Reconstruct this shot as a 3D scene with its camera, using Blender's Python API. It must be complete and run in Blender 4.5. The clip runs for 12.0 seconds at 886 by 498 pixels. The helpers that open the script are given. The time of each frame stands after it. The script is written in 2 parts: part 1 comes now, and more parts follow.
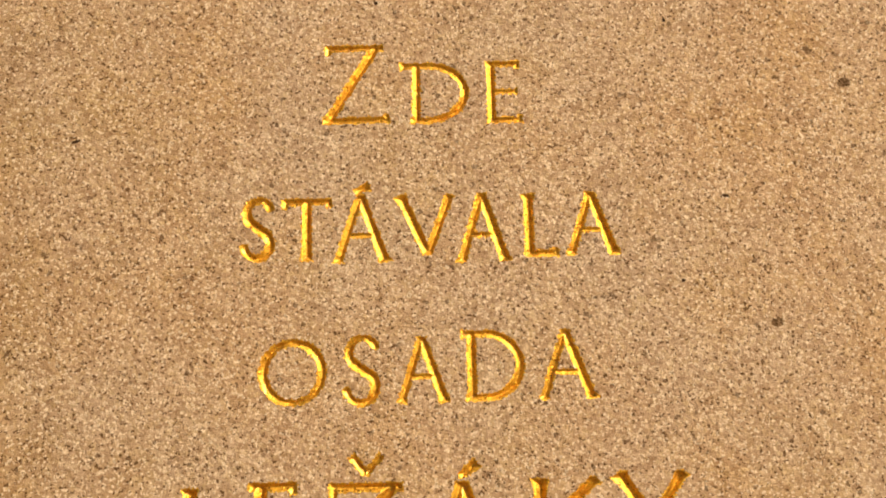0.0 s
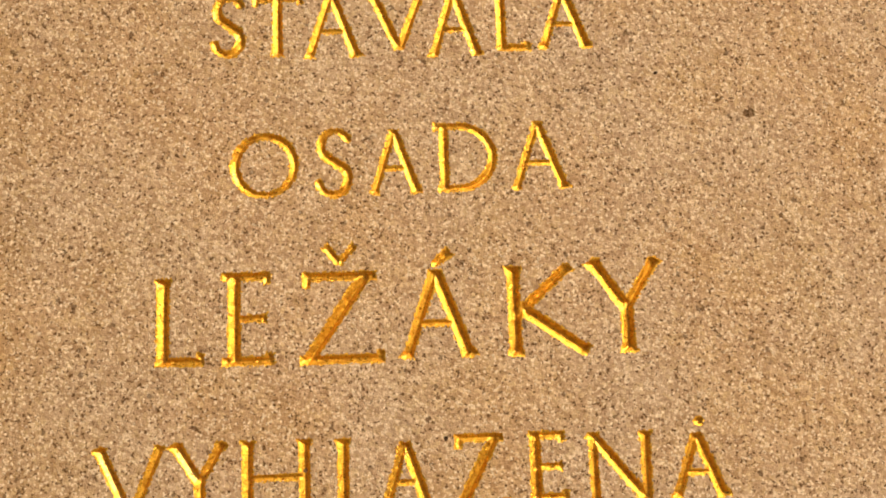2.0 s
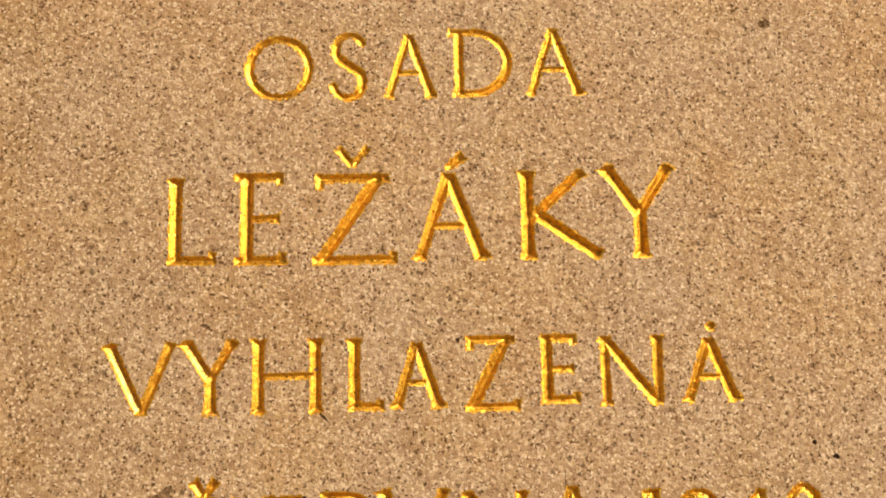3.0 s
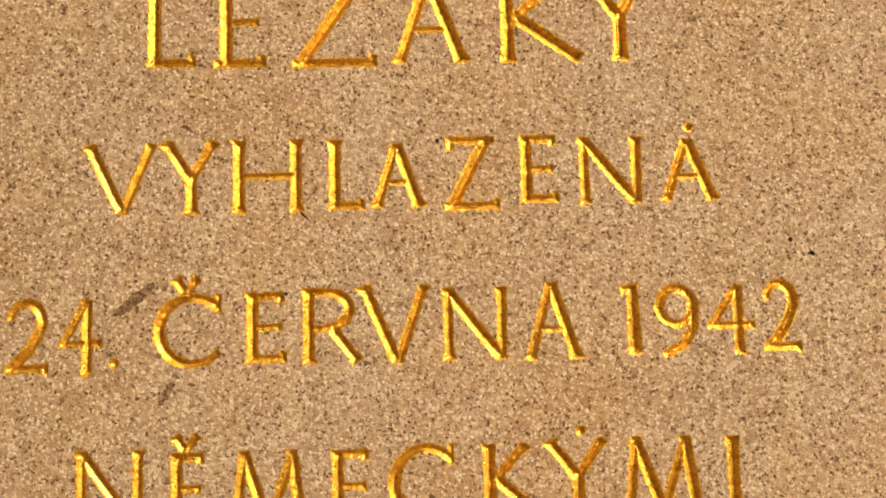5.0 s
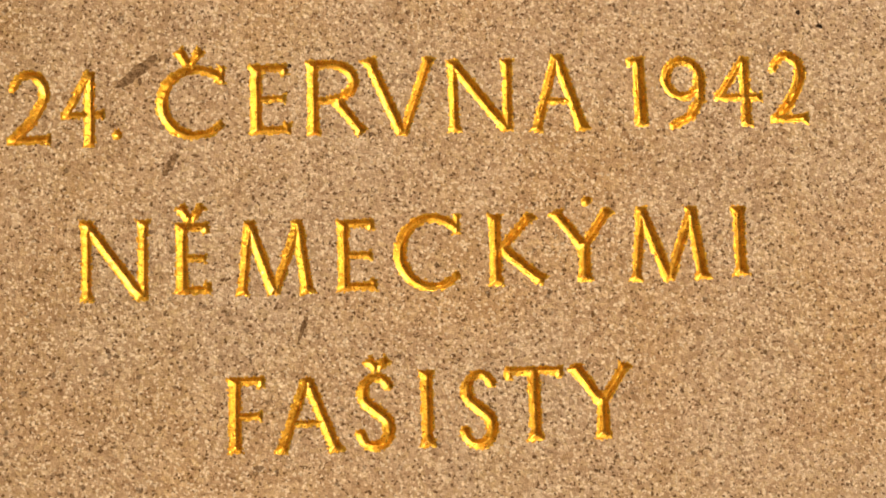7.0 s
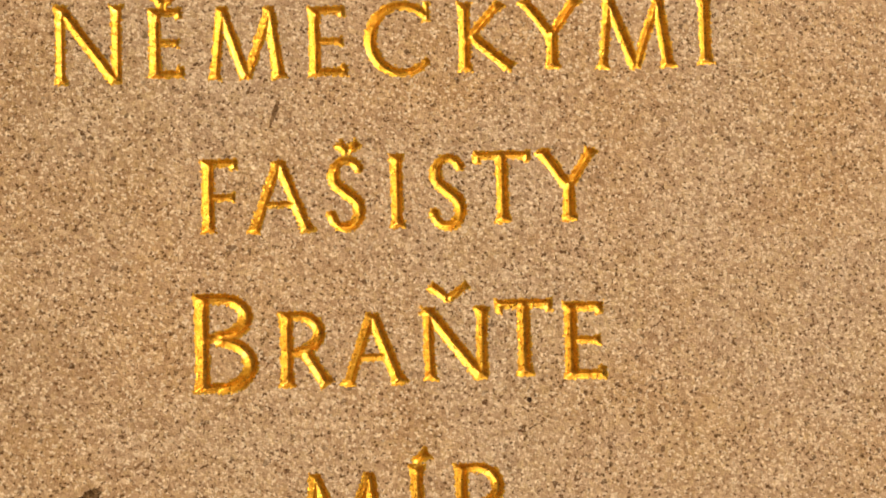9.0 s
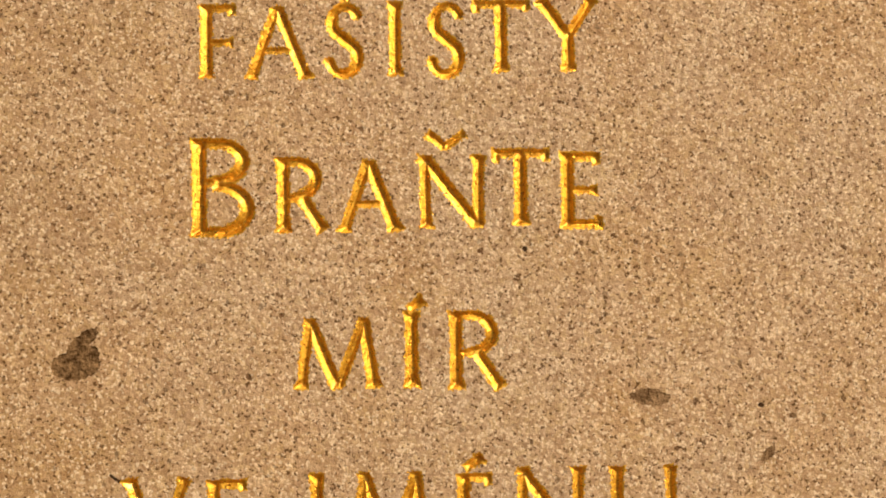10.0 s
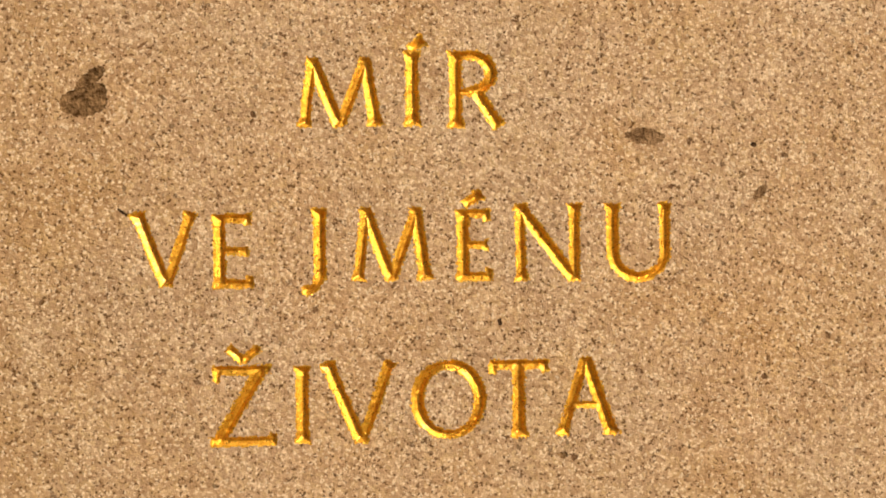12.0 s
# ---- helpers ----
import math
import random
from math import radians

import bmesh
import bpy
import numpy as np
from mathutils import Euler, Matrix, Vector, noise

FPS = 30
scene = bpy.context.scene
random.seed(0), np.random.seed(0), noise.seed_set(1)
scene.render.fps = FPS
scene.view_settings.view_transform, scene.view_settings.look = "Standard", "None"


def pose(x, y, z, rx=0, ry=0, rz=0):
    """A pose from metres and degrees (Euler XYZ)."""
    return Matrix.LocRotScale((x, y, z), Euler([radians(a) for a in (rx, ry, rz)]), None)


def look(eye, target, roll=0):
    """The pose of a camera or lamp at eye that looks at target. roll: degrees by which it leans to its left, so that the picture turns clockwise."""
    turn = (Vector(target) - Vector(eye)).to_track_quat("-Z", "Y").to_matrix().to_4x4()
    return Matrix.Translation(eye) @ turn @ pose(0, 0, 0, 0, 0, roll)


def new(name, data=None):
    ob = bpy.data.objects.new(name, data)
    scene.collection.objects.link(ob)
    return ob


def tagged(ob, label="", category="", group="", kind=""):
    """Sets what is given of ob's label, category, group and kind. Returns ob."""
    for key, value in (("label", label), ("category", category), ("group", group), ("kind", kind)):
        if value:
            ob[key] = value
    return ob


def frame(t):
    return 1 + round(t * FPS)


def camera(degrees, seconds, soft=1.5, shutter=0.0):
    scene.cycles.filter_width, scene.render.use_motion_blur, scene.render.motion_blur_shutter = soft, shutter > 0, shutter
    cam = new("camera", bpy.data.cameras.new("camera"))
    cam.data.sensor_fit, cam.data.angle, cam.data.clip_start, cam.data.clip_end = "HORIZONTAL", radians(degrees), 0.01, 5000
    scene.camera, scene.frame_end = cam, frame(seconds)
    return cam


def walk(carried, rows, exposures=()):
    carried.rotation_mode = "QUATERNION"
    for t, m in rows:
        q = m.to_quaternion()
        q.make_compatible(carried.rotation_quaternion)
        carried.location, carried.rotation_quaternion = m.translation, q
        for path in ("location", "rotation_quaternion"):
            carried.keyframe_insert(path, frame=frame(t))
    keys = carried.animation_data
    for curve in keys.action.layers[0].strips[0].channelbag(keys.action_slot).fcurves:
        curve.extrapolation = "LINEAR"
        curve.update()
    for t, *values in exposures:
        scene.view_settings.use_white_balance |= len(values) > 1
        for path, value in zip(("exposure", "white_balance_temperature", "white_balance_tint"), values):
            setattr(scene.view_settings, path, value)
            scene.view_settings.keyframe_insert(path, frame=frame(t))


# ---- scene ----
cam = camera(45.0, 12.0, soft=1.7)
PATH = [
    (0, (-0.024, -0.81, 1.817), (-0.005, 1.155, 2.191), -1.5),
    (0.5, (-0.035, -0.799, 1.763), (0.0, 1.152, 2.198), -2.0),
    (1, (-0.029, -0.799, 1.737), (0.012, 1.157, 2.15), -2.1),
    (1.5, (-0.03, -0.796, 1.728), (-0.002, 1.172, 2.084), -2.2),
    (2, (-0.014, -0.787, 1.685), (0.021, 1.187, 2.001), -2.1),
    (2.5, (-0.026, -0.78, 1.647), (0.023, 1.192, 1.975), -1.1),
    (2.7, (-0.028, -0.777, 1.631), (0.015, 1.195, 1.962), -1.1),
    (4.3, (-0.022, -0.767, 1.538), (0.041, 1.211, 1.827), -2.3),
    (4.5, (-0.02, -0.765, 1.523), (0.041, 1.213, 1.814), -2.1),
    (5, (-0.022, -0.762, 1.496), (0.033, 1.221, 1.747), -1.6),
    (5.5, (-0.024, -0.761, 1.466), (0.044, 1.222, 1.714), -1.7),
    (6, (-0.023, -0.761, 1.437), (0.04, 1.225, 1.666), -2.0),
    (6.5, (-0.029, -0.754, 1.403), (0.021, 1.237, 1.591), -2.4),
    (7, (-0.031, -0.744, 1.365), (0.027, 1.247, 1.539), -1.8),
    (7.2, (-0.027, -0.745, 1.352), (0.035, 1.248, 1.508), -1.3),
    (8.8, (-0.02, -0.754, 1.262), (0.042, 1.245, 1.325), -2.6),
    (9, (-0.019, -0.75, 1.241), (0.052, 1.247, 1.34), -1.7),
    (9.4, (-0.015, -0.749, 1.197), (0.036, 1.248, 1.298), -1.4),
    (9.5, (-0.017, -0.75, 1.187), (0.036, 1.247, 1.284), -1.2),
    (10, (-0.008, -0.747, 1.153), (0.034, 1.252, 1.203), -0.9),
    (10.5, (-0.01, -0.751, 1.102), (0.05, 1.248, 1.159), -1.1),
    (11, (-0.008, -0.754, 1.046), (0.061, 1.244, 1.099), -1.0),
    (11.5, (-0.002, -0.755, 1.018), (0.045, 1.244, 1.064), -0.7),
    (12, (-0.01, -0.762, 0.987), (0.03, 1.238, 0.988), -0.8),
]
walk(cam, [(t, look(eye, target, roll)) for t, eye, target, roll in PATH],
     exposures=[(0, 0.30), (2.5, 0.29), (5, 0.24), (7, 0.24), (9.5, 0.21), (12, 0.29)])

# ---- light ----
SUN_WAY = Vector((0.71, -0.48, 0.56)).normalized()
world = bpy.data.worlds.new("sky")
scene.world = world
world.use_nodes = True
wn = world.node_tree
sky = wn.nodes.new("ShaderNodeTexSky")
sky.sky_type = "NISHITA"
sky.sun_disc = False
sky.sun_elevation = math.asin(SUN_WAY.z)
sky.sun_rotation = math.atan2(SUN_WAY.x, SUN_WAY.y)
wn.links.new(sky.outputs[0], wn.nodes["Background"].inputs[0])
wn.nodes["Background"].inputs[1].default_value = 0.035
sun = new("sun", bpy.data.lights.new("sun", "SUN"))
sun.data.energy = 5.0
sun.data.angle = radians(0.6)
sun.data.color = (1.0, 0.825, 0.57)
sun.matrix_world = look(SUN_WAY * 10, (0, 0, 0))


# ---- materials ----
class Nodes:
    """A material with short ways to add and link nodes."""

    def __init__(self, name):
        self.mat = bpy.data.materials.new(name)
        self.mat.use_nodes = True
        self.tree = self.mat.node_tree
        self.bsdf = self.tree.nodes["Principled BSDF"]
        self.place = self.add("ShaderNodeNewGeometry").outputs["Position"]

    def add(self, kind, **values):
        node = self.tree.nodes.new(kind)
        for key, value in values.items():
            self.put(node.inputs[key.replace("_", " ")], value)
        return node

    def put(self, socket, value):
        if isinstance(value, bpy.types.NodeSocket):
            self.tree.links.new(value, socket)
        else:
            socket.default_value = value

    def noise(self, scale, detail=3.0, rough=0.6, shift=0.0):
        at = self.place
        if shift:
            move = self.add("ShaderNodeVectorMath")
            self.put(move.inputs[0], at)
            self.put(move.inputs[1], (shift, shift * 2, shift * 3))
            at = move.outputs[0]
        node = self.add("ShaderNodeTexNoise", Vector=at, Scale=scale, Detail=detail, Roughness=rough)
        return node.outputs["Fac"]

    def cells(self, scale, feature="F1"):
        node = self.add("ShaderNodeTexVoronoi", Vector=self.place, Scale=scale)
        node.feature = feature
        return node

    def ramp(self, value, *stops):
        node = self.add("ShaderNodeValToRGB", Fac=value)
        marks = node.color_ramp.elements
        while len(marks) < len(stops):
            marks.new(0.5)
        for mark, (at, colour) in zip(marks, stops):
            mark.position = at
            mark.color = (*colour, 1) if isinstance(colour, tuple) else (colour, colour, colour, 1)
        return node.outputs["Color"]

    def mix(self, fac, a, b, how="MIX"):
        node = self.tree.nodes.new("ShaderNodeMix")
        node.data_type, node.blend_type = "RGBA", how
        for socket, value in zip((node.inputs[0], node.inputs[6], node.inputs[7]), (fac, a, b)):
            if isinstance(value, tuple) and len(value) == 3:
                value = (*value, 1)
            self.put(socket, value)
        return node.outputs[2]

    def maths(self, how, a, b):
        node = self.tree.nodes.new("ShaderNodeMath")
        node.operation = how
        self.put(node.inputs[0], a)
        self.put(node.inputs[1], b)
        return node.outputs[0]

    def relief(self, height, metres, strength=1.0):
        node = self.add("ShaderNodeBump", Height=height, Distance=metres, Strength=strength)
        self.put(self.bsdf.inputs["Normal"], node.outputs[0])

    def finish(self, colour, rough, metal=0.0, gloss=0.5):
        self.bsdf.inputs["Specular IOR Level"].default_value = gloss
        self.put(self.bsdf.inputs["Base Color"], (*colour, 1) if isinstance(colour, tuple) else colour)
        self.put(self.bsdf.inputs["Roughness"], rough)
        self.put(self.bsdf.inputs["Metallic"], metal)
        return self.mat


def stone_material():
    """Fine-grained tan stone: feldspar and quartz grains, dark mica specks, sawn and weathered."""
    n = Nodes("tan_granite")
    # grains are ragged: their lattice is bent by a fine noise
    bend = n.add("ShaderNodeTexNoise", Vector=n.place, Scale=520.0, Detail=2.0)
    shift = n.tree.nodes.new("ShaderNodeVectorMath")
    shift.operation = "MULTIPLY_ADD"
    n.put(shift.inputs[0], bend.outputs["Color"])
    n.put(shift.inputs[1], (0.0034, 0.0034, 0.0034))
    n.put(shift.inputs[2], n.place)
    straight, n.place = n.place, shift.outputs[0]
    tone = n.add("ShaderNodeSeparateColor", Color=n.cells(340).outputs["Color"])
    mica = n.add("ShaderNodeSeparateColor", Color=n.cells(640).outputs["Color"])
    n.place = straight
    base = n.ramp(tone.outputs[0], (0.0, (0.41, 0.260, 0.158)), (0.35, (0.51, 0.345, 0.225)),
                  (0.75, (0.58, 0.405, 0.275)), (1.0, (0.73, 0.55, 0.39)))
    base = n.mix(n.ramp(tone.outputs[1], (0.6, 0.0), (0.9, 0.5)), base, (0.58, 0.41, 0.225))
    # broad ochre drifts, pinkish and grey-brown weathering
    base = n.mix(n.ramp(n.noise(6, 3), (0.4, 0.0), (0.65, 0.6)), base, n.mix(1.0, base, (1.0, 0.88, 0.70), "MULTIPLY"))
    base = n.mix(n.ramp(n.noise(13, 4, 0.6, 5.7), (0.46, 0.0), (0.66, 0.55)), base, n.mix(1.0, base, (1.0, 0.95, 0.78), "MULTIPLY"))
    base = n.mix(n.ramp(n.noise(42, 5, 0.7, 3.1), (0.47, 0.0), (0.72, 0.6)), base, n.mix(1.0, base, (0.74, 0.68, 0.62), "MULTIPLY"))
    # mottled and multiplied darker and yellower towards the left of the face
    side = n.add("ShaderNodeSeparateXYZ", Vector=n.place).outputs["X"]
    left_tone = n.maths("MULTIPLY", n.ramp(n.maths("MULTIPLY", side, -1.0), (0.12, 0.0), (0.42, 1.0)), n.ramp(n.noise(16, 5, 0.65, 9.4), (0.36, 0.15), (0.62, 0.9)))
    base = n.mix(left_tone, base, n.mix(1.0, base, (0.76, 0.72, 0.60), "MULTIPLY"))
    # half-dark grains, mica flakes in two sizes, pale quartz
    soft = n.ramp(n.noise(300, 4, 0.7, 6.1), (0.36, 1.0), (0.47, 0.0))
    base = n.mix(n.maths("MULTIPLY", soft, 0.5), base, (0.27, 0.142, 0.060))
    specks = n.ramp(mica.outputs[0], (0.90, 0.0), (0.915, 1.0))
    base = n.mix(n.maths("MULTIPLY", specks, 0.85), base, (0.095, 0.040, 0.010))
    flecks = n.ramp(mica.outputs[1], (0.87, 0.0), (0.89, 1.0))
    base = n.mix(n.maths("MULTIPLY", flecks, 0.75), base, (0.86, 0.68, 0.49))
    spots = n.ramp(n.noise(310, 4, 0.75, 8.3), (0.315, 1.0), (0.345, 0.0))
    base = n.mix(n.maths("MULTIPLY", spots, 0.9), base, (0.085, 0.036, 0.010))
    lumps = n.ramp(tone.outputs[2], (0.985, 0.0), (0.99, 1.0))
    base = n.mix(n.maths("MULTIPLY", lumps, 0.7), base, (0.10, 0.05, 0.022))
    pale = n.ramp(n.noise(420, 3, 0.65, 5.3), (0.64, 0.0), (0.70, 1.0))
    base = n.mix(n.maths("MULTIPLY", pale, 0.85), base, (0.90, 0.74, 0.55))
    height = n.maths("ADD", n.noise(340, 4, 0.68, 2.2), n.maths("MULTIPLY", n.noise(120, 2, 0.5, 4.4), 0.7))
    n.relief(height, 0.0014, 0.8)
    dull = n.ramp(n.noise(300, 2), (0.3, 0.6), (0.7, 0.9))
    return n.finish(base, n.mix(flecks, dull, (0.34, 0.34, 0.34)), gloss=0.12)


def gold_material():
    """Leaf gilding over a chiselled cut: crinkled leaf, dull size showing through where it has worn."""
    n = Nodes("gilding")
    worn = n.ramp(n.noise(260, 5, 0.72, 1.2), (0.46, 0.0), (0.62, 0.8))
    colour = n.mix(worn, (1.0, 0.56, 0.055), (0.66, 0.24, 0.008))
    # pinholes where the brown ground shows
    holes = n.ramp(n.noise(720, 2, 0.6, 4.7), (0.30, 0.8), (0.38, 0.0))
    colour = n.mix(holes, colour, (0.30, 0.11, 0.012))
    crinkle = n.maths("MULTIPLY", n.noise(900, 3, 0.65, 2.5), 0.85)
    facets = n.maths("MULTIPLY", n.noise(210, 2, 0.5, 7.7), 0.25)
    n.relief(n.maths("ADD", crinkle, facets), 0.0008, 0.9)
    # laid smoother on some letters than on others
    rough = n.maths("MULTIPLY", n.ramp(n.noise(330, 3, 0.6, 5.9), (0.35, 0.26), (0.65, 0.54)), n.ramp(n.noise(16, 1, 0.5, 3.3), (0.40, 0.85), (0.6, 1.0)))
    n.bsdf.inputs["Coat Weight"].default_value = 0.4
    n.bsdf.inputs["Coat Roughness"].default_value = 0.3
    return n.finish(colour, rough, 0.86)


def crust_material(name, dark, light):
    n = Nodes(name)
    colour = n.ramp(n.mix(0.45, n.noise(95, 4, 0.7, 1.7), n.noise(260, 5, 0.78)), (0.42, dark), (0.60, light))
    n.relief(n.noise(260, 4, 0.65, 2.0), 0.003, 1.0)
    return n.finish(colour, 0.85, gloss=0.12)


def ground_material():
    n = Nodes("gravel")
    colour = n.mix(n.ramp(n.noise(1.5, 5), (0.4, 0.0), (0.6, 1.0)), (0.20, 0.16, 0.12), (0.27, 0.23, 0.18))
    colour = n.mix(1.0, colour, n.ramp(n.noise(90, 3), (0.3, 0.6), (0.7, 1.15)), "MULTIPLY")
    n.relief(n.noise(70, 4), 0.01, 0.7)
    return n.finish(colour, 0.9)


STONE = stone_material()
GOLD = gold_material()
CRUST = {"grain": crust_material("brown_grain", (0.12, 0.06, 0.028), (0.30, 0.17, 0.09)),
         "mica": crust_material("black_mica", (0.02, 0.011, 0.007), (0.09, 0.045, 0.022)),
         "stain": crust_material("brown_stain", (0.13, 0.068, 0.030), (0.35, 0.215, 0.115)),
         "chip": crust_material("weathered_hollow", (0.065, 0.030, 0.009), (0.33, 0.195, 0.095))}


def part(name, bm, material, parent, label=""):
    me = bpy.data.meshes.new(name)
    bm.to_mesh(me)
    bm.free()
    me.materials.append(material)
    ob = new(name, me)
    ob.parent = parent
    return tagged(ob, label)


# ---- ground ----
bm = bmesh.new()
bmesh.ops.create_grid(bm, x_segments=24, y_segments=24, size=400)
ground = tagged(part("ground", bm, ground_material(), None), "plain grey-brown gravel ground under the memorial stone", "ground", kind="structure")


# ---- carving: every cut is a field of depth over the stone's face ----
def bar(x0, z0, x1, z1, w, f0=0.0, f1=0.0, w1=None):
    """A straight chisel cut with bevelled ends that flare by f0 and f1."""
    w1 = w if w1 is None else w1

    def field(X, Z):
        length = math.hypot(x1 - x0, z1 - z0)
        ux, uz = (x1 - x0) / length, (z1 - z0) / length
        s = (X - x0) * ux + (Z - z0) * uz
        p = np.abs((Z - z0) * ux - (X - x0) * uz)
        c = np.clip(s, 0, length)
        half = (w + (w1 - w) * c / length) / 2
        half = half * (1 + f0 * np.exp(-(c / (0.55 * w)) ** 2) + f1 * np.exp(-((length - c) / (0.55 * w)) ** 2))
        return np.minimum(half - p, np.minimum(s, length - s))
    return field


def sweep(points, widths):
    """A curved cut through points, its width running through widths."""
    steps = np.linspace(0, len(widths) - 1, len(points))
    ws = np.interp(steps, range(len(widths)), widths)

    def field(X, Z):
        best = np.full(X.shape, -1.0)
        for (ax, az), (bx, bz), wa, wb in zip(points, points[1:], ws, ws[1:]):
            dx, dz = bx - ax, bz - az
            k = np.clip(((X - ax) * dx + (Z - az) * dz) / (dx * dx + dz * dz + 1e-12), 0, 1)
            best = np.maximum(best, (wa + (wb - wa) * k) / 2 - np.hypot(X - ax - k * dx, Z - az - k * dz))
        return best
    return field


def arc(cx, cz, rx, rz, a0, a1, n=28):
    return [(cx + rx * math.cos(radians(a0 + (a1 - a0) * i / n)), cz + rz * math.sin(radians(a0 + (a1 - a0) * i / n))) for i in range(n + 1)]


def glyph(c, w, h, s, lead=0.0):
    """The cuts of a Roman capital, figure or accent in a box of w by h; s is the stem's width,
    lead how far its middle stands from the left where serifs reach out beyond it."""
    t = s * 0.68
    e = lead or s * 0.62
    g = e - s * 0.1 if lead else s * 0.5

    def spur(x, z, way):
        """The small wedge that ends an arm: it points down (-1) or up (1) from the arm's middle."""
        return bar(x - t * 0.62, z, x - t * 0.34, z + way * t * 0.95, t * 1.1, 0, 0, t * 0.8)

    if c == "I":
        return [bar(w / 2, 0, w / 2, h, s, 0.4, 0.4)]
    if c == "L":
        return [bar(e, 0, e, h, s, 0.3, 0.4), bar(e - s * 0.5, t / 2, w, t / 2, t, 0, 0.1), spur(w, t / 2, 1)]
    if c in "EF":
        low = 0.5 if c == "E" else 0.48
        cuts = [bar(e, 0, e, h, s, 0.35, 0.3), bar(e - g, h - t / 2, w * 0.95, h - t / 2, t, 0, 0.1), spur(w * 0.95, h - t / 2, -1),
                bar(e, h * low, w * 0.88, h * low, t * 0.8, 0, 0.7)]
        return cuts + ([bar(e - g, t / 2, w, t / 2, t, 0, 0.1), spur(w, t / 2, 1)] if c == "E" else [])
    if c == "T":
        return [bar(w / 2, 0, w / 2, h, s, 0.5, 0), bar(0, h - t / 2, w, h - t / 2, t, 0.2, 0.1), spur(w, h - t / 2, -1), bar(t * 0.6, h - t / 2, t * 0.4, h - t * 1.6, t * 1.1, 0, 0, t * 0.75)]
    if c == "H":
        return [bar(e, 0, e, h, s, 0.4, 0.4), bar(w - e, 0, w - e, h, s, 0.4, 0.4), bar(e, h * 0.5, w - e, h * 0.5, t * 0.8)]
    if c == "Z":
        return [bar(w * 0.04, h - t / 2, w * 0.92, h - t / 2, t, 0.2, 0), bar(w * 0.04 + t * 0.6, h - t / 2, w * 0.04 + t * 0.4, h - t * 1.9, t * 1.1, 0, 0, t * 0.7),
                bar(s * 0.45, 0, w * 0.87 - s * 0.35, h, s), bar(0, t / 2, w, t / 2, t, 0, 0.1), spur(w, t / 2, 1)]
    if c == "A":
        return [bar(s * 0.45, -s * 0.1, w * 0.47, h, s * 0.8, 0.5, 0), bar(w - s * 0.55, -s * 0.1, w * 0.47, h * 1.02, s, 0.45, 0),
                bar(w * 0.22, h * 0.39, w * 0.76, h * 0.39, t * 0.72)]
    if c == "V":
        return [bar(s * 0.55, h, w * 0.54, -s * 0.1, s, 0.5, 0), bar(w - s * 0.45, h, w * 0.54, -s * 0.1, s * 0.8, 0.5, 0)]
    if c == "Y":
        return [bar(s * 0.55, h, w * 0.52, h * 0.47, s, 0.5, 0), bar(w - s * 0.45, h, w * 0.52, h * 0.47, s * 0.8, 0.6, 0),
                bar(w * 0.53, 0, w * 0.53, h * 0.58, s, 0.45, 0)]
    if c == "N":
        return [bar(e * 0.9, 0, e * 0.75, h, s * 0.8, 0.5, 0.3), bar(e * 0.5, h, w - e * 0.8, 0, s, 0.2, 0), bar(w - e * 0.8, 0, w - e * 0.7, h, s * 0.85, 0, 0.5)]
    if c == "M":
        return [bar(s * 0.5, 0, w * 0.17, h, s * 0.8, 0.5, 0), bar(w * 0.16, h, w * 0.49, 0, s), bar(w * 0.82, h, w * 0.49, 0, s * 0.8),
                bar(w * 0.80, h, w - s * 0.55, 0, s, 0, 0.5)]
    if c == "K":
        return [bar(e, 0, e, h, s, 0.4, 0.4), bar(e, h * 0.42, w * 0.78, h, s * 0.78, 0, 0.6), bar(e + s * 0.4, h * 0.55, w - s * 0.25, s * 0.15, s, 0, 0.35)]
    if c == "D":
        return [bar(lead or s, 0, lead or s, h, s, 0.35, 0.2), bar(0, h - t / 2, w * 0.42, h - t / 2, t, 0.5, 0),
                sweep(arc(w * 0.38, h / 2, w * 0.62 - s / 2, h / 2 - t * 0.45, 92, -92), [t, s * 0.9, s, s, t]), bar((lead or s) - s * 0.8, t / 2, w * 0.42, t / 2, t)]
    if c == "O":
        return [sweep(arc(w / 2, h / 2, w / 2 - s * 0.45, h / 2 - s * 0.4, 100, 460, 48), [t, s, s * 1.05, t, t * 0.9, s, s, t])]
    if c == "C":
        return [sweep(arc(w * 0.56, h / 2, w * 0.56 - s / 2, h / 2 - s * 0.42, 48, 316, 40), [t * 1.2, t, s * 0.9, s * 1.1, s, t, t * 1.0]),
                bar(w * 0.93, h * 0.74, w * 0.93, h * 0.98, t * 0.7, 0.5, 0.2)]
    if c == "S":
        top = arc(w * 0.54, h * 0.745, w * 0.46 - s * 0.4, h * 0.255 - t * 0.5, 28, 215, 18)
        low = arc(w * 0.48, h * 0.27, w * 0.50 - s * 0.45, h * 0.27 - t * 0.5, 38, -165, 18)
        return [sweep(top + low, [t * 1.35, t, t, s * 0.9, s * 1.05, s * 1.05, s * 1.0, s * 0.9, t, t * 1.3])]
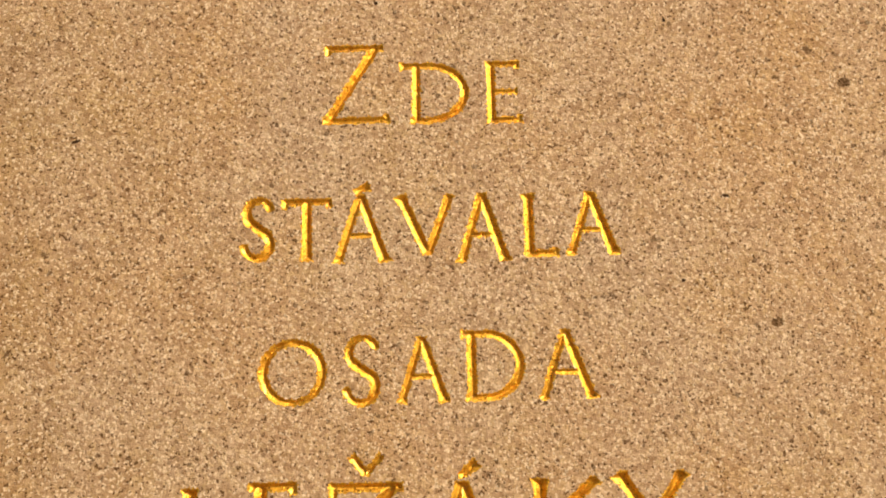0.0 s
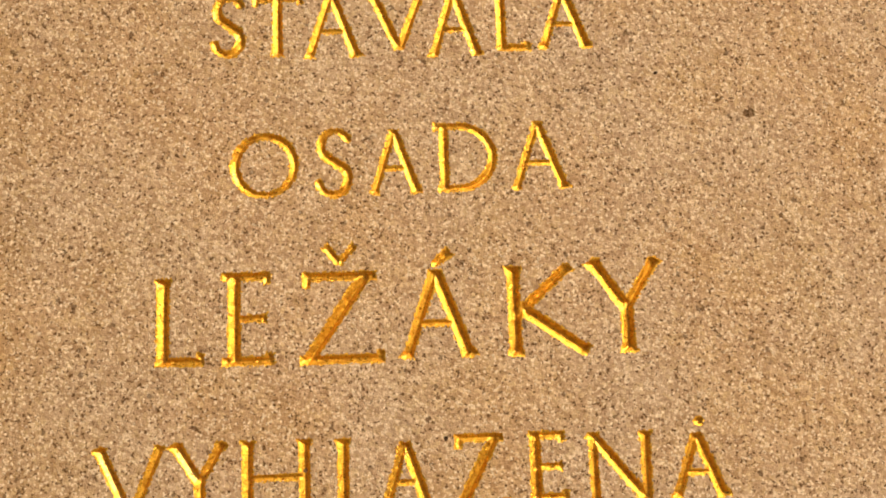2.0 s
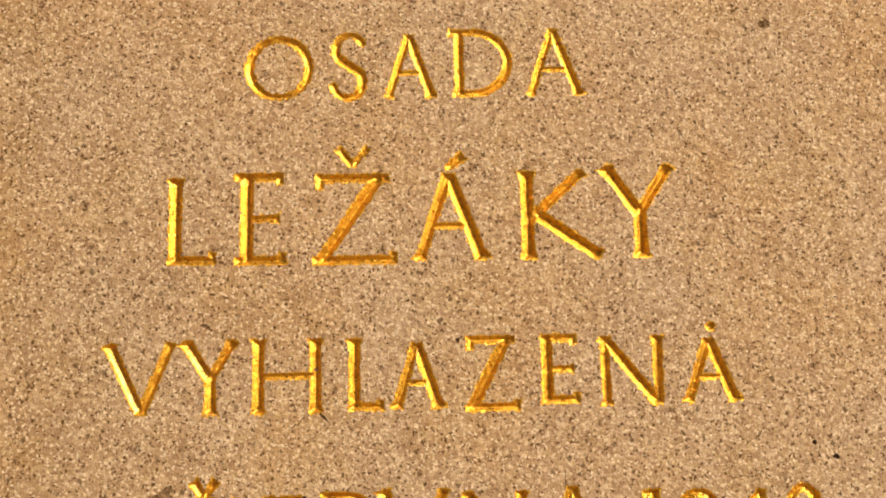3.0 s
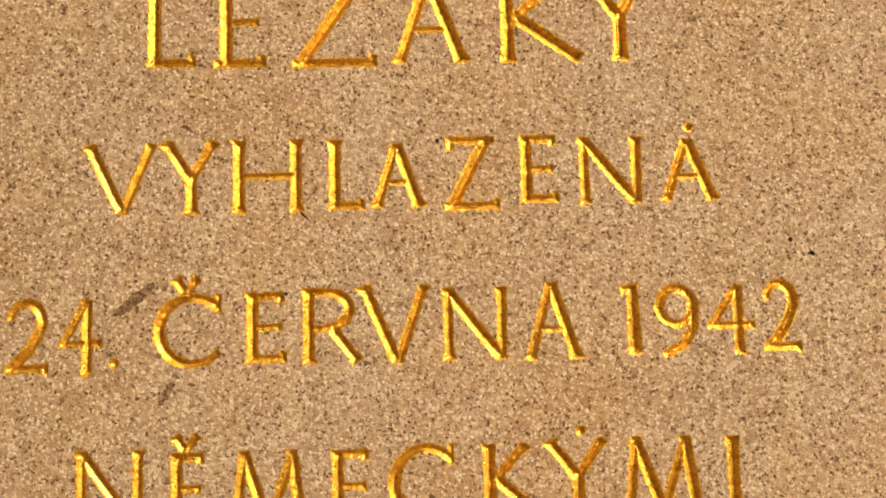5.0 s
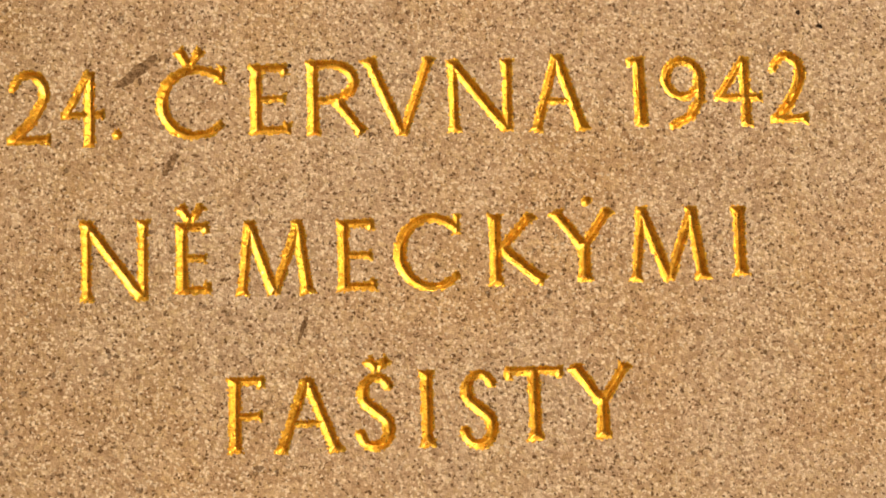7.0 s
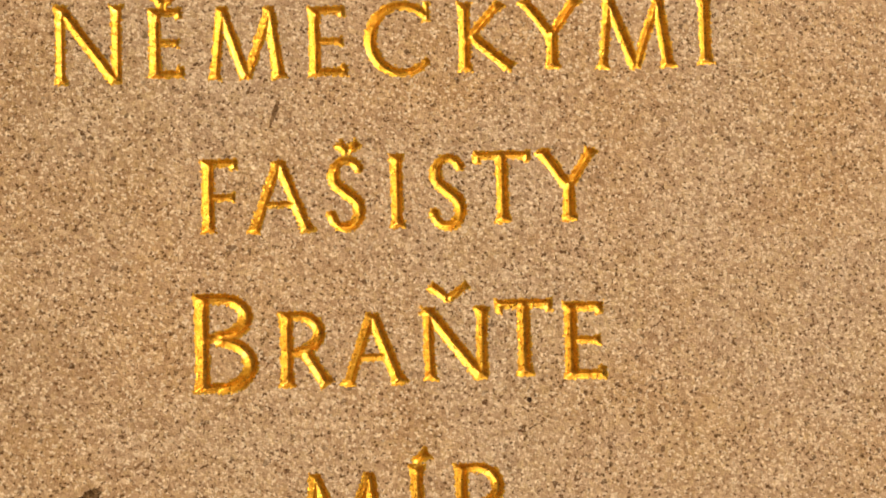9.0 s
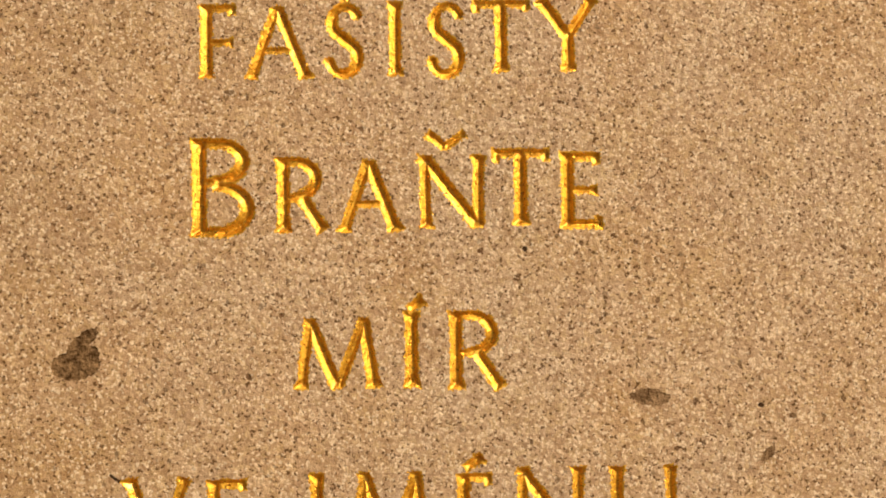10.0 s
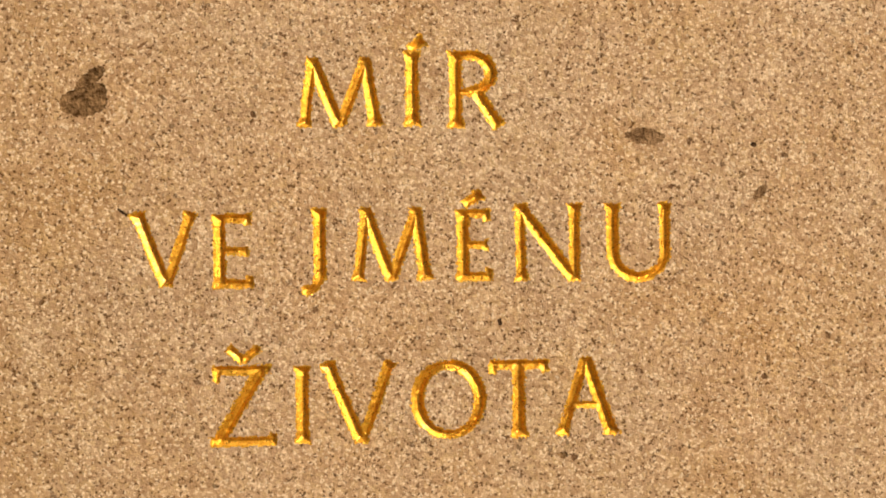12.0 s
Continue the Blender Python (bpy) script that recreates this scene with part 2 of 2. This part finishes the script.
    if c in "RB":
        low, wide = (0.45, 0.88) if c == "R" else (0.54, 0.92)
        r = h * (1 - low) / 2
        cuts = [bar(e, 0, e, h, s, 0.35, 0.3), bar(e, h - t / 2, w * 0.45, h - t / 2, t), bar(e, h * low + t * 0.1, w * 0.5, h * low + t * 0.1, t * 0.85),
                sweep(arc(w * 0.40, h - r - t * 0.1, w * (wide - 0.40) - s * 0.4, r - t * 0.4, 92, -92), [t, s * 0.9, s, s * 0.9, t])]
        if c == "R":
            return cuts + [bar(w * 0.48, h * low + s * 0.3, w - s * 0.3, s * 0.1, s * 0.95, 0, 0.25)]
        return cuts + [bar(e, t / 2, w * 0.45, t / 2, t), sweep(arc(w * 0.42, h * 0.275, w * 0.58 - s * 0.45, h * 0.275 - t * 0.4, 92, -92), [t, s * 0.9, s * 1.05, s, t])]
    if c == "U":
        r = w / 2 - e
        return [bar(e, r * 0.9, e, h, s, 0, 0.4), bar(w - e, r * 0.9, w - e, h, s * 0.85, 0, 0.4), sweep(arc(w / 2, r + t * 0.4, r, r - t * 0.1, 180, 360), [s, s * 0.9, t, s * 0.8])]
    if c == "J":
        x = w - s * 0.7
        return [bar(x, h * 0.18, x, h, s, 0, 0.4), sweep(arc(x - w * 0.55, h * 0.24, w * 0.55, h * 0.20, 0, -90, 12), [s * 0.95, t, t * 1.1])]
    if c == "1":
        return [bar(w * 0.66, 0, w * 0.60, h, s * 1.25, 0.1, 0.1, s * 0.95), bar(0, h - t * 0.8, w * 0.62, h - t * 0.4, t)]
    if c == "2":
        r = h * 0.30
        bowl = arc(w * 0.47, h - r, w * 0.47 - s * 0.35, r - t * 0.45, 165, -25, 22)
        return [sweep(bowl + [(w * 0.55, h * 0.30), (s * 0.5, t * 0.6)], [t * 0.9, t, s * 0.9, s, s * 0.9]), bar(0, t / 2, w, t / 2, t, 0, 0.7)]
    if c == "4":
        return [bar(w * 0.66, 0, w * 0.66, h, s * 0.9, 0.2, 0.1), bar(0, h * 0.42, w, h * 0.42, t * 0.85, 0, 0.6), bar(s * 0.3, h * 0.41, w * 0.66, h, t)]
    if c == "9":
        r = h * 0.29
        ring = arc(w * 0.48, h - r, w * 0.5 - s * 0.4, r - t * 0.4, 0, 360, 32)
        return [sweep(ring, [s, t, s * 0.9, t, s]), sweep([(w - s * 0.5, h - r), (w * 0.86, h * 0.40), (w * 0.62, h * 0.17), (w * 0.2, t * 0.5)], [s, s * 0.9, t])]
    if c == ".":
        return [sweep([(w * 0.45, h * 0.45), (w * 0.55, h * 0.55)], [h * 0.9, h * 0.9])]
    if c == "'":
        return [bar(0, h * 0.1, w * 0.85, h * 0.8, s * 0.6, 0, 0.2, s * 0.95)]
    if c == "^":
        k = 0.85 if w < 0.018 else 0.66
        return [bar(0, h, w * 0.47, 0, s * k, 0.2, 0), bar(w, h, w * 0.47, 0, s * k * 0.85, 0.2, 0)]
    raise ValueError(c)


class Face:
    """The carved front of the slab: gathers the rims of all cuts and closes the stone between them."""

    def __init__(self):
        self.points, self.edges, self.fields = [], [], []


face = Face()


def wavy(X, Z, size, seed):
    """Smooth random unevenness between about -1 and 1."""
    out = np.zeros(X.shape)
    rng = np.random.RandomState(seed)
    for k in range(18):
        a = rng.uniform(0, 2 * math.pi)
        f = 2 * math.pi / size * rng.uniform(0.3, 2.3)
        out += np.sin((X * math.cos(a) + Z * math.sin(a)) * f + rng.uniform(0, 6.3))
    return out / 5.0


def carve(cuts, x0, x1, z0, z1, step, steep, seed, rough=0.00034, floor=1.0, clip=None, spill=0.0, skew=0.0):
    """Cuts a shape into the face; returns the bmesh of its sunken walls. Places in metres on the face.
    skew: how far the mason's chisel leaned, so that the cut's bottom lies off its middle."""
    m = 0.004
    xs = np.arange(x0 - m, x1 + m + step, step)
    zs = np.arange(z0 - m, z1 + m + step, step)
    X, Z = np.meshgrid(xs, zs)
    F = np.max([cut(X - x0, Z - z0) for cut in cuts], axis=0)
    if clip is not None:
        F = np.minimum(F, np.minimum(Z - z0 + clip, z1 - Z + clip))
    uneven = rough * (wavy(X, Z, 0.006, seed) * 0.6 + wavy(X, Z, 0.0022, seed + 1) * 0.5)
    G = np.maximum(F + rough * (0.5 * wavy(X, Z, 0.011, seed) + 0.10 * wavy(X, Z, 0.003, seed + 1)) if spill else F + uneven, 0)
    F = F + uneven
    F = F + spill * (1 + 0.8 * wavy(X, Z, 0.005, seed + 4) + 0.5 * wavy(X, Z, 0.0019, seed + 5))
    F[np.abs(F) < 1e-6] = 1e-6
    F[0], F[-1], F[:, 0], F[:, -1] = [np.minimum(v, -1e-4) for v in (F[0], F[-1], F[:, 0], F[:, -1])]
    for _ in range(1):
        G[1:-1, 1:-1] = (4 * G[1:-1, 1:-1] + 2 * (G[:-2, 1:-1] + G[2:, 1:-1] + G[1:-1, :-2] + G[1:-1, 2:])
                         + G[:-2, :-2] + G[:-2, 2:] + G[2:, :-2] + G[2:, 2:]) / 16
    D = np.minimum(G, floor) * steep * (1 + 0.05 * wavy(X, Z, 0.009, seed + 2)) + 0.00015 * wavy(X, Z, 0.0028, seed + 3)
    D = np.where(F > 0, np.maximum(D, 0.0001), 0)
    bm = bmesh.new()
    made = {}

    def corner(i):
        if i not in made:
            made[i] = bm.verts.new((X[i] + skew * 0.9 * D[i], D[i], Z[i] + skew * 0.43 * D[i]))
        return made[i]

    def rim(i, j):
        key = (i, j) if i < j else (j, i)
        if key not in made:
            k = F[key[0]] / (F[key[0]] - F[key[1]])
            k = min(max(k, 0.04), 0.96)
            x, z = X[key[0]] + k * (X[key[1]] - X[key[0]]), Z[key[0]] + k * (Z[key[1]] - Z[key[0]])
            made[key] = (bm.verts.new((x, 0, z)), len(face.points))
            face.points.append((x, z))
        return made[key]

    rows, cols = F.shape
    inside = F > 0
    for r in range(rows - 1):
        for c in range(cols - 1):
            block = inside[r:r + 2, c:c + 2]
            if not block.any():
                continue
            a, b, d, e = (r, c), (r, c + 1), (r + 1, c + 1), (r + 1, c)
            for tri in (((a, b, d), (a, d, e)) if (r + c) % 2 else ((a, b, e), (b, d, e))):
                ins = [inside[i] for i in tri]
                if all(ins):
                    bm.faces.new([corner(i) for i in tri])
                elif any(ins):
                    loop, cross = [], []
                    for i, j in zip(tri, tri[1:] + tri[:1]):
                        if inside[i]:
                            loop.append(corner(i))
                        if inside[i] != inside[j]:
                            v, n = rim(i, j)
                            loop.append(v)
                            cross.append(n)
                    bm.faces.new(loop)
                    face.edges.append(tuple(cross))
    for f in bm.faces:
        f.smooth = True
    face.fields.append((xs[0], zs[0], step, F))
    bm.normal_update()
    return bm


slab = new("memorial_stone")
ACCENTS = {"'": "acute_accent", "^": "caron", ".": "dot"}
count = 0


def inscribe(row, stem=8.6):
    """One line of the inscription: letters as (character, left, right, foot, head, and where
    the stem stands well inside them its distance from the left) in millimetres."""
    global count
    letter = None
    for c, l, r, low, top, *lead in row:
        count += 1
        w, h = (r - l) / 1000, (top - low) / 1000
        s = (stem - 1.1) / 1000 * (1.12 if h > 0.062 else 1.0)
        x0, z0 = l / 1000, low / 1000
        cuts = glyph(c, w, h, s, *[v / 1000 for v in lead])
        bm = carve(cuts, x0, x0 + w, z0, z0 + h, 0.0006, 1.08, count * 7, skew=0.24, spill=0.0009, clip=0.0004 if c in "AVKMNZY" else None)
        mark = c in ACCENTS and not (c == "." and low < 1540 and low > 1500)
        if mark:
            part(ACCENTS[c], bm, GOLD, letter)
        else:
            kind = "full_stop" if c == "." else "figure" if c.isdigit() else "letter"
            letter = part(kind, bm, GOLD, slab, "gilded carved full stop" if c == "." else "gilded carved %s %s" % ("figure" if c.isdigit() else "capital letter", c))


inscribe([("Z", -108, -56, 2074, 2138), ("D", -46, 7, 2073, 2122, 12), ("E", 22, 49, 2072, 2122)], 6.6)
inscribe([("S", -172, -146, 1965, 2015), ("T", -140, -102, 1965, 2013), ("A", -100, -57, 1963, 2015), ("'", -83, -71, 2017, 2024), ("V", -52, -7, 1968, 2014), ("A", -5, 36, 1961, 2014), ("L", 47, 73, 1964, 2013), ("A", 80, 120, 1965, 2013)], 7.6)
inscribe([("O", -157, -107, 1854, 1904), ("S", -94, -66, 1853, 1906), ("A", -53, -14, 1855, 1903), ("D", -4, 43, 1855, 1907, 7.5), ("A", 54, 97, 1855, 1906)], 7.1)
inscribe([("L", -215, -178, 1731, 1795, 7.2), ("E", -165, -127, 1730, 1798, 9.5), ("Z", -107, -46, 1729, 1796), ("^", -88, -66, 1803, 1816), ("A", -33, 22, 1731, 1795), ("'", -8, 7, 1798, 1812), ("K", 46, 106, 1730, 1796), ("Y", 105, 161, 1730, 1799)], 8.6)
inscribe([("V", -258, -206, 1624, 1674), ("Y", -203, -161, 1622, 1675), ("H", -151, -101, 1622, 1675), ("L", -82, -57, 1623, 1674), ("A", -51, -13, 1624, 1670), ("Z", 2, 41, 1621, 1674), ("E", 57, 84, 1625, 1674), ("N", 100, 145, 1623, 1672), ("A", 159, 201, 1624, 1669), (".", 176, 187, 1675, 1681)], 8.3)
inscribe([("2", -310, -281, 1512, 1563), ("4", -273, -244, 1509, 1562), (".", -238, -231, 1514, 1520), ("C", -207, -158, 1512, 1565), ("^", -192, -176, 1565, 1576), ("E", -142, -114, 1515, 1564), ("R", -102, -61, 1513, 1566), ("V", -62, -12, 1512, 1567), ("N", -2, 43, 1513, 1564), ("A", 56, 97, 1512, 1566), ("1", 126, 139, 1514, 1563), ("9", 151, 181, 1511, 1562), ("4", 188, 221, 1512, 1561), ("2", 228, 254, 1514, 1564)], 8.2)
inscribe([("N", -260, -214, 1401, 1456), ("E", -195, -171, 1404, 1453), ("^", -192, -176, 1455, 1465), ("M", -153, -100, 1402, 1453), ("E", -83, -56, 1403, 1452), ("C", -43, 4, 1401, 1455), ("K", 23, 62, 1404, 1453), ("Y", 66, 111, 1405, 1455), (".", 88, 97, 1458, 1464), ("M", 122, 177, 1404, 1455), ("I", 194, 206, 1406, 1454)], 8.3)
inscribe([("F", -160, -134, 1294, 1345), ("A", -128, -82, 1293, 1343), ("S", -73, -46, 1293, 1345), ("^", -64, -50, 1348, 1355), ("I", -29, -18, 1294, 1346), ("S", -1, 25, 1292, 1345), ("T", 31, 71, 1296, 1346), ("Y", 75, 119, 1296, 1347)], 8.5)
inscribe([("B", -167, -124, 1183, 1251), ("R", -108, -73, 1185, 1237), ("A", -65, -20, 1185, 1234), ("N", -8, 37, 1187, 1237), ("^", -2, 24, 1243, 1253), ("T", 43, 83, 1188, 1241), ("E", 91, 120, 1185, 1238)], 9.2)
inscribe([("M", -96, -37, 1076, 1124), ("I", -19, -11, 1076, 1128), ("'", -17, -5, 1129, 1139), ("R", 11, 49, 1074, 1128)], 9.0)
inscribe([("V", -216, -170, 964, 1016), ("E", -158, -130, 962, 1014), ("J", -95, -77, 957, 1017), ("M", -59, -3, 966, 1017), ("E", 15, 40, 965, 1015), ("'", 21, 35, 1018, 1029), ("N", 57, 103, 964, 1018), ("U", 122, 169, 963, 1018)], 8.8)
inscribe([("Z", -161, -115, 850, 906), ("^", -148, -127, 910, 919), ("I", -102, -90, 851, 905), ("V", -83, -30, 851, 908), ("O", -18, 34, 852, 908), ("T", 37, 79, 853, 907), ("A", 85, 129, 854, 908)], 9.0)


def blemish(kind, x, z, a, b, turn, lobes=()):
    """A dark grain, a stained scar or a weathered hollow: half lengths a and b in millimetres, turned by degrees.
    Further lobes as (across, up, a, b, turn)."""
    global count
    count += 1
    x, z = x / 1000, z / 1000
    reach = max([max(a, b)] + [math.hypot(u, v) + max(p, q) for u, v, p, q, _ in lobes]) * 1.3 / 1000

    def lobe(u, v, a, b, turn):
        u, v, a, b = u / 1000, v / 1000, a / 1000, b / 1000
        ca, sa = math.cos(radians(turn)), math.sin(radians(turn))

        def field(X, Z):
            X, Z = X - reach - u, Z - reach - v
            return (1 - np.hypot((X * ca + Z * sa) / a, (Z * ca - X * sa) / b)) * min(a, b)
        return field
    small = min(a, b) / 1000
    bm = carve([lobe(0, 0, a, b, turn)] + [lobe(*more) for more in lobes], x - reach, x + reach, z - reach, z + reach,
               min(0.0009, max(0.0004, small * 0.16)), 0.8 if kind == "chip" else 0.5, count * 7,
               rough=min(0.0009, small * 0.35), floor={"stain": 0.0005, "grain": 0.0006, "mica": 0.0008, "chip": 0.0007}[kind])
    part({"grain": "brown_grain", "mica": "black_grain", "stain": "stained_scar", "chip": "weathered_hollow"}[kind], bm, CRUST[kind], slab)


blemish("mica", -65, 2174, 1.5, 1.5, 0)
blemish("mica", 166, 2154, 1.5, 1.5, 0)
blemish("stain", 279, 2126, 3.9, 3.0, 0)
blemish("stain", 306, 2098, 5.2, 3.9, 0)
blemish("mica", -302, 2064, 3.6, 1.2, 20)
blemish("mica", 205, 2008, 2.7, 1.2, -20)
blemish("mica", 168, 1942, 1.5, 1.5, 0)
blemish("stain", 237, 1908, 4.7, 3.9, 0)
blemish("grain", 108, 1863, 1.8, 1.5, 0)
blemish("grain", 235, 2017, 1.5, 1.5, 0)
blemish("mica", -3, 1672, 1.5, 1.5, 0)
blemish("grain", -186, 1686, 2.4, 1.5, 0)
blemish("grain", -320, 1696, 1.5, 1.5, 0)
blemish("grain", -220, 1684, 1.5, 1.5, 0)
blemish("mica", 251, 1593, 1.8, 1.8, 0)
blemish("mica", 266, 1583, 2.4, 1.5, -20)
blemish("stain", -221, 1561, 19.8, 3.9, 38)
blemish("stain", -198, 1495, 9.5, 3.0, 60)
blemish("grain", 119, 1726, 1.5, 1.5, 0)
blemish("grain", -237, 1734, 1.5, 1.5, 0)
blemish("grain", 11, 1564, 2.4, 1.5, 30)
blemish("mica", 323, 1595, 2.4, 2.1, 0)
blemish("stain", -108, 1378, 10.3, 1.7, 72)
blemish("grain", 33, 1170, 2.1, 1.8, 0)
blemish("grain", 79, 1272, 1.5, 1.5, 0)
blemish("chip", -248, 1095, 17, 10.5, 6, [(5, 16.5, 12.5, 5.0, 38), (9, 5, 9, 7, 60)])
blemish("stain", 151, 1066, 13.8, 6.0, -5)
blemish("mica", 229, 1059, 2.7, 1.8, 0)
blemish("grain", -105, 1127, 2.4, 1.8, 0)
blemish("grain", -129, 1085, 2.1, 2.1, 0)
blemish("mica", 65, 1171, 1.8, 1.8, 0)
blemish("stain", 233, 1025, 6.9, 3.4, 50)
blemish("grain", 169, 1030, 2.1, 1.8, 0)
blemish("mica", -221, 1016, 5.5, 1.1, -38)
blemish("grain", 91, 1274, 1.5, 1.5, 0)
blemish("mica", 330, 1284, 2.4, 2.4, 0)
blemish("mica", 45, 935, 1.8, 2.4, 0)
blemish("chip", 89, 839, 3.4, 2.6, 0)
blemish("grain", 97, 837, 2.5, 2.8, 0)
blemish("grain", 234, 893, 2.4, 2.1, 0)
blemish("grain", -282, 872, 2.1, 1.8, 0)
blemish("grain", 86, 1022, 1.8, 0.9, 0)
blemish("grain", -293, 1885, 1.8, 1.3, 30)
blemish("grain", -285, 1891, 1.4, 1.1, 0)
blemish("grain", -281, 1880, 1.7, 1.0, -20)
blemish("grain", -290, 1874, 1.1, 1.0, 0)
blemish("mica", -100, 1619, 5.0, 0.9, -45)
blemish("grain", -105, 1653, 2.0, 1.5, 0)
blemish("grain", -163, 1413, 2.0, 1.3, 15)
blemish("mica", -114, 1563, 1.6, 1.2, 0)
blemish("grain", -206, 1135, 4.2, 1.1, 35)
blemish("grain", -214, 1128, 2.0, 1.3, 0)
blemish("grain", -201, 1128, 1.6, 1.2, 0)


def close_face(half, top, deep, round_off):
    """The stone itself: the face between the cuts, with eased edges, sides and back."""
    from mathutils import geometry
    points = list(face.points)
    n = len(points)
    f = round_off
    points += [(-half + f, 0.0), (half - f, 0.0), (half - f, top - f), (-half + f, top - f)]
    edges = face.edges + [(n, n + 1), (n + 1, n + 2), (n + 2, n + 3), (n + 3, n)]
    verts, _, tris, *_ = geometry.delaunay_2d_cdt([Vector(p) for p in points], edges, [], 1, 1e-7)
    P = np.array([(v.x, v.y) for v in verts])
    T = np.array([t[:3] for t in tris])
    mid = P[T].mean(axis=1)
    cut = np.zeros(len(T), bool)
    for xs, zs, step, F in face.fields:
        c, r = (mid[:, 0] - xs) / step, (mid[:, 1] - zs) / step
        ok = (c >= 0) & (r >= 0) & (c < F.shape[1] - 1) & (r < F.shape[0] - 1)
        ci, ri = c[ok].astype(int), r[ok].astype(int)
        cf, rf = c[ok] - ci, r[ok] - ri
        # the same two triangles a cell as in carve
        a, b, d, e = F[ri, ci], F[ri, ci + 1], F[ri + 1, ci + 1], F[ri + 1, ci]
        odd = (ri + ci) % 2 == 1
        val_odd = np.where(cf >= rf, a + (b - a) * cf + (d - b) * rf, a + (e - a) * rf + (d - e) * cf)
        val_even = np.where(cf + rf <= 1, a + (b - a) * cf + (e - a) * rf, d + (e - d) * (1 - cf) + (b - d) * (1 - rf))
        cut[np.flatnonzero(ok)] |= np.where(odd, val_odd, val_even) > 0
    T = T[~cut]
    bm = bmesh.new()
    vs = [bm.verts.new((x, 0, z)) for x, z in P]
    for t in T:
        bm.faces.new([vs[i] for i in t])
    # eased rims and the slab's other sides
    rings = [[(-half + f, 0, 0), (half - f, 0, 0), (half - f, 0, top - f), (-half + f, 0, top - f)]]
    for k in (30, 60, 90):
        o, y = f * math.sin(radians(k)), f * (1 - math.cos(radians(k)))
        rings.append([(-half + f - o, y, 0), (half - f + o, y, 0), (half - f + o, y, top - f + o), (-half + f - o, y, top - f + o)])
    rings.append([(-half, deep, 0), (half, deep, 0), (half, deep, top), (-half, deep, top)])
    loops = [[bm.verts.new(p) for p in ring] for ring in rings]
    for one, two in zip(loops, loops[1:]):
        for i in range(4):
            j = (i + 1) % 4
            bm.faces.new((one[j], one[i], two[i], two[j]))
    bm.faces.new(loops[-1])
    bmesh.ops.remove_doubles(bm, verts=[v for v in loops[0]] + [vs[i] for i in range(n, len(vs))], dist=1e-6)
    bm.normal_update()
    return bm


part("stone_body", close_face(0.60, 2.55, 0.26, 0.012), STONE, slab, "tan fine-grained stone body with dark specks")
tagged(slab, "upright tan granite memorial stone with gilded carved inscription", "memorial")
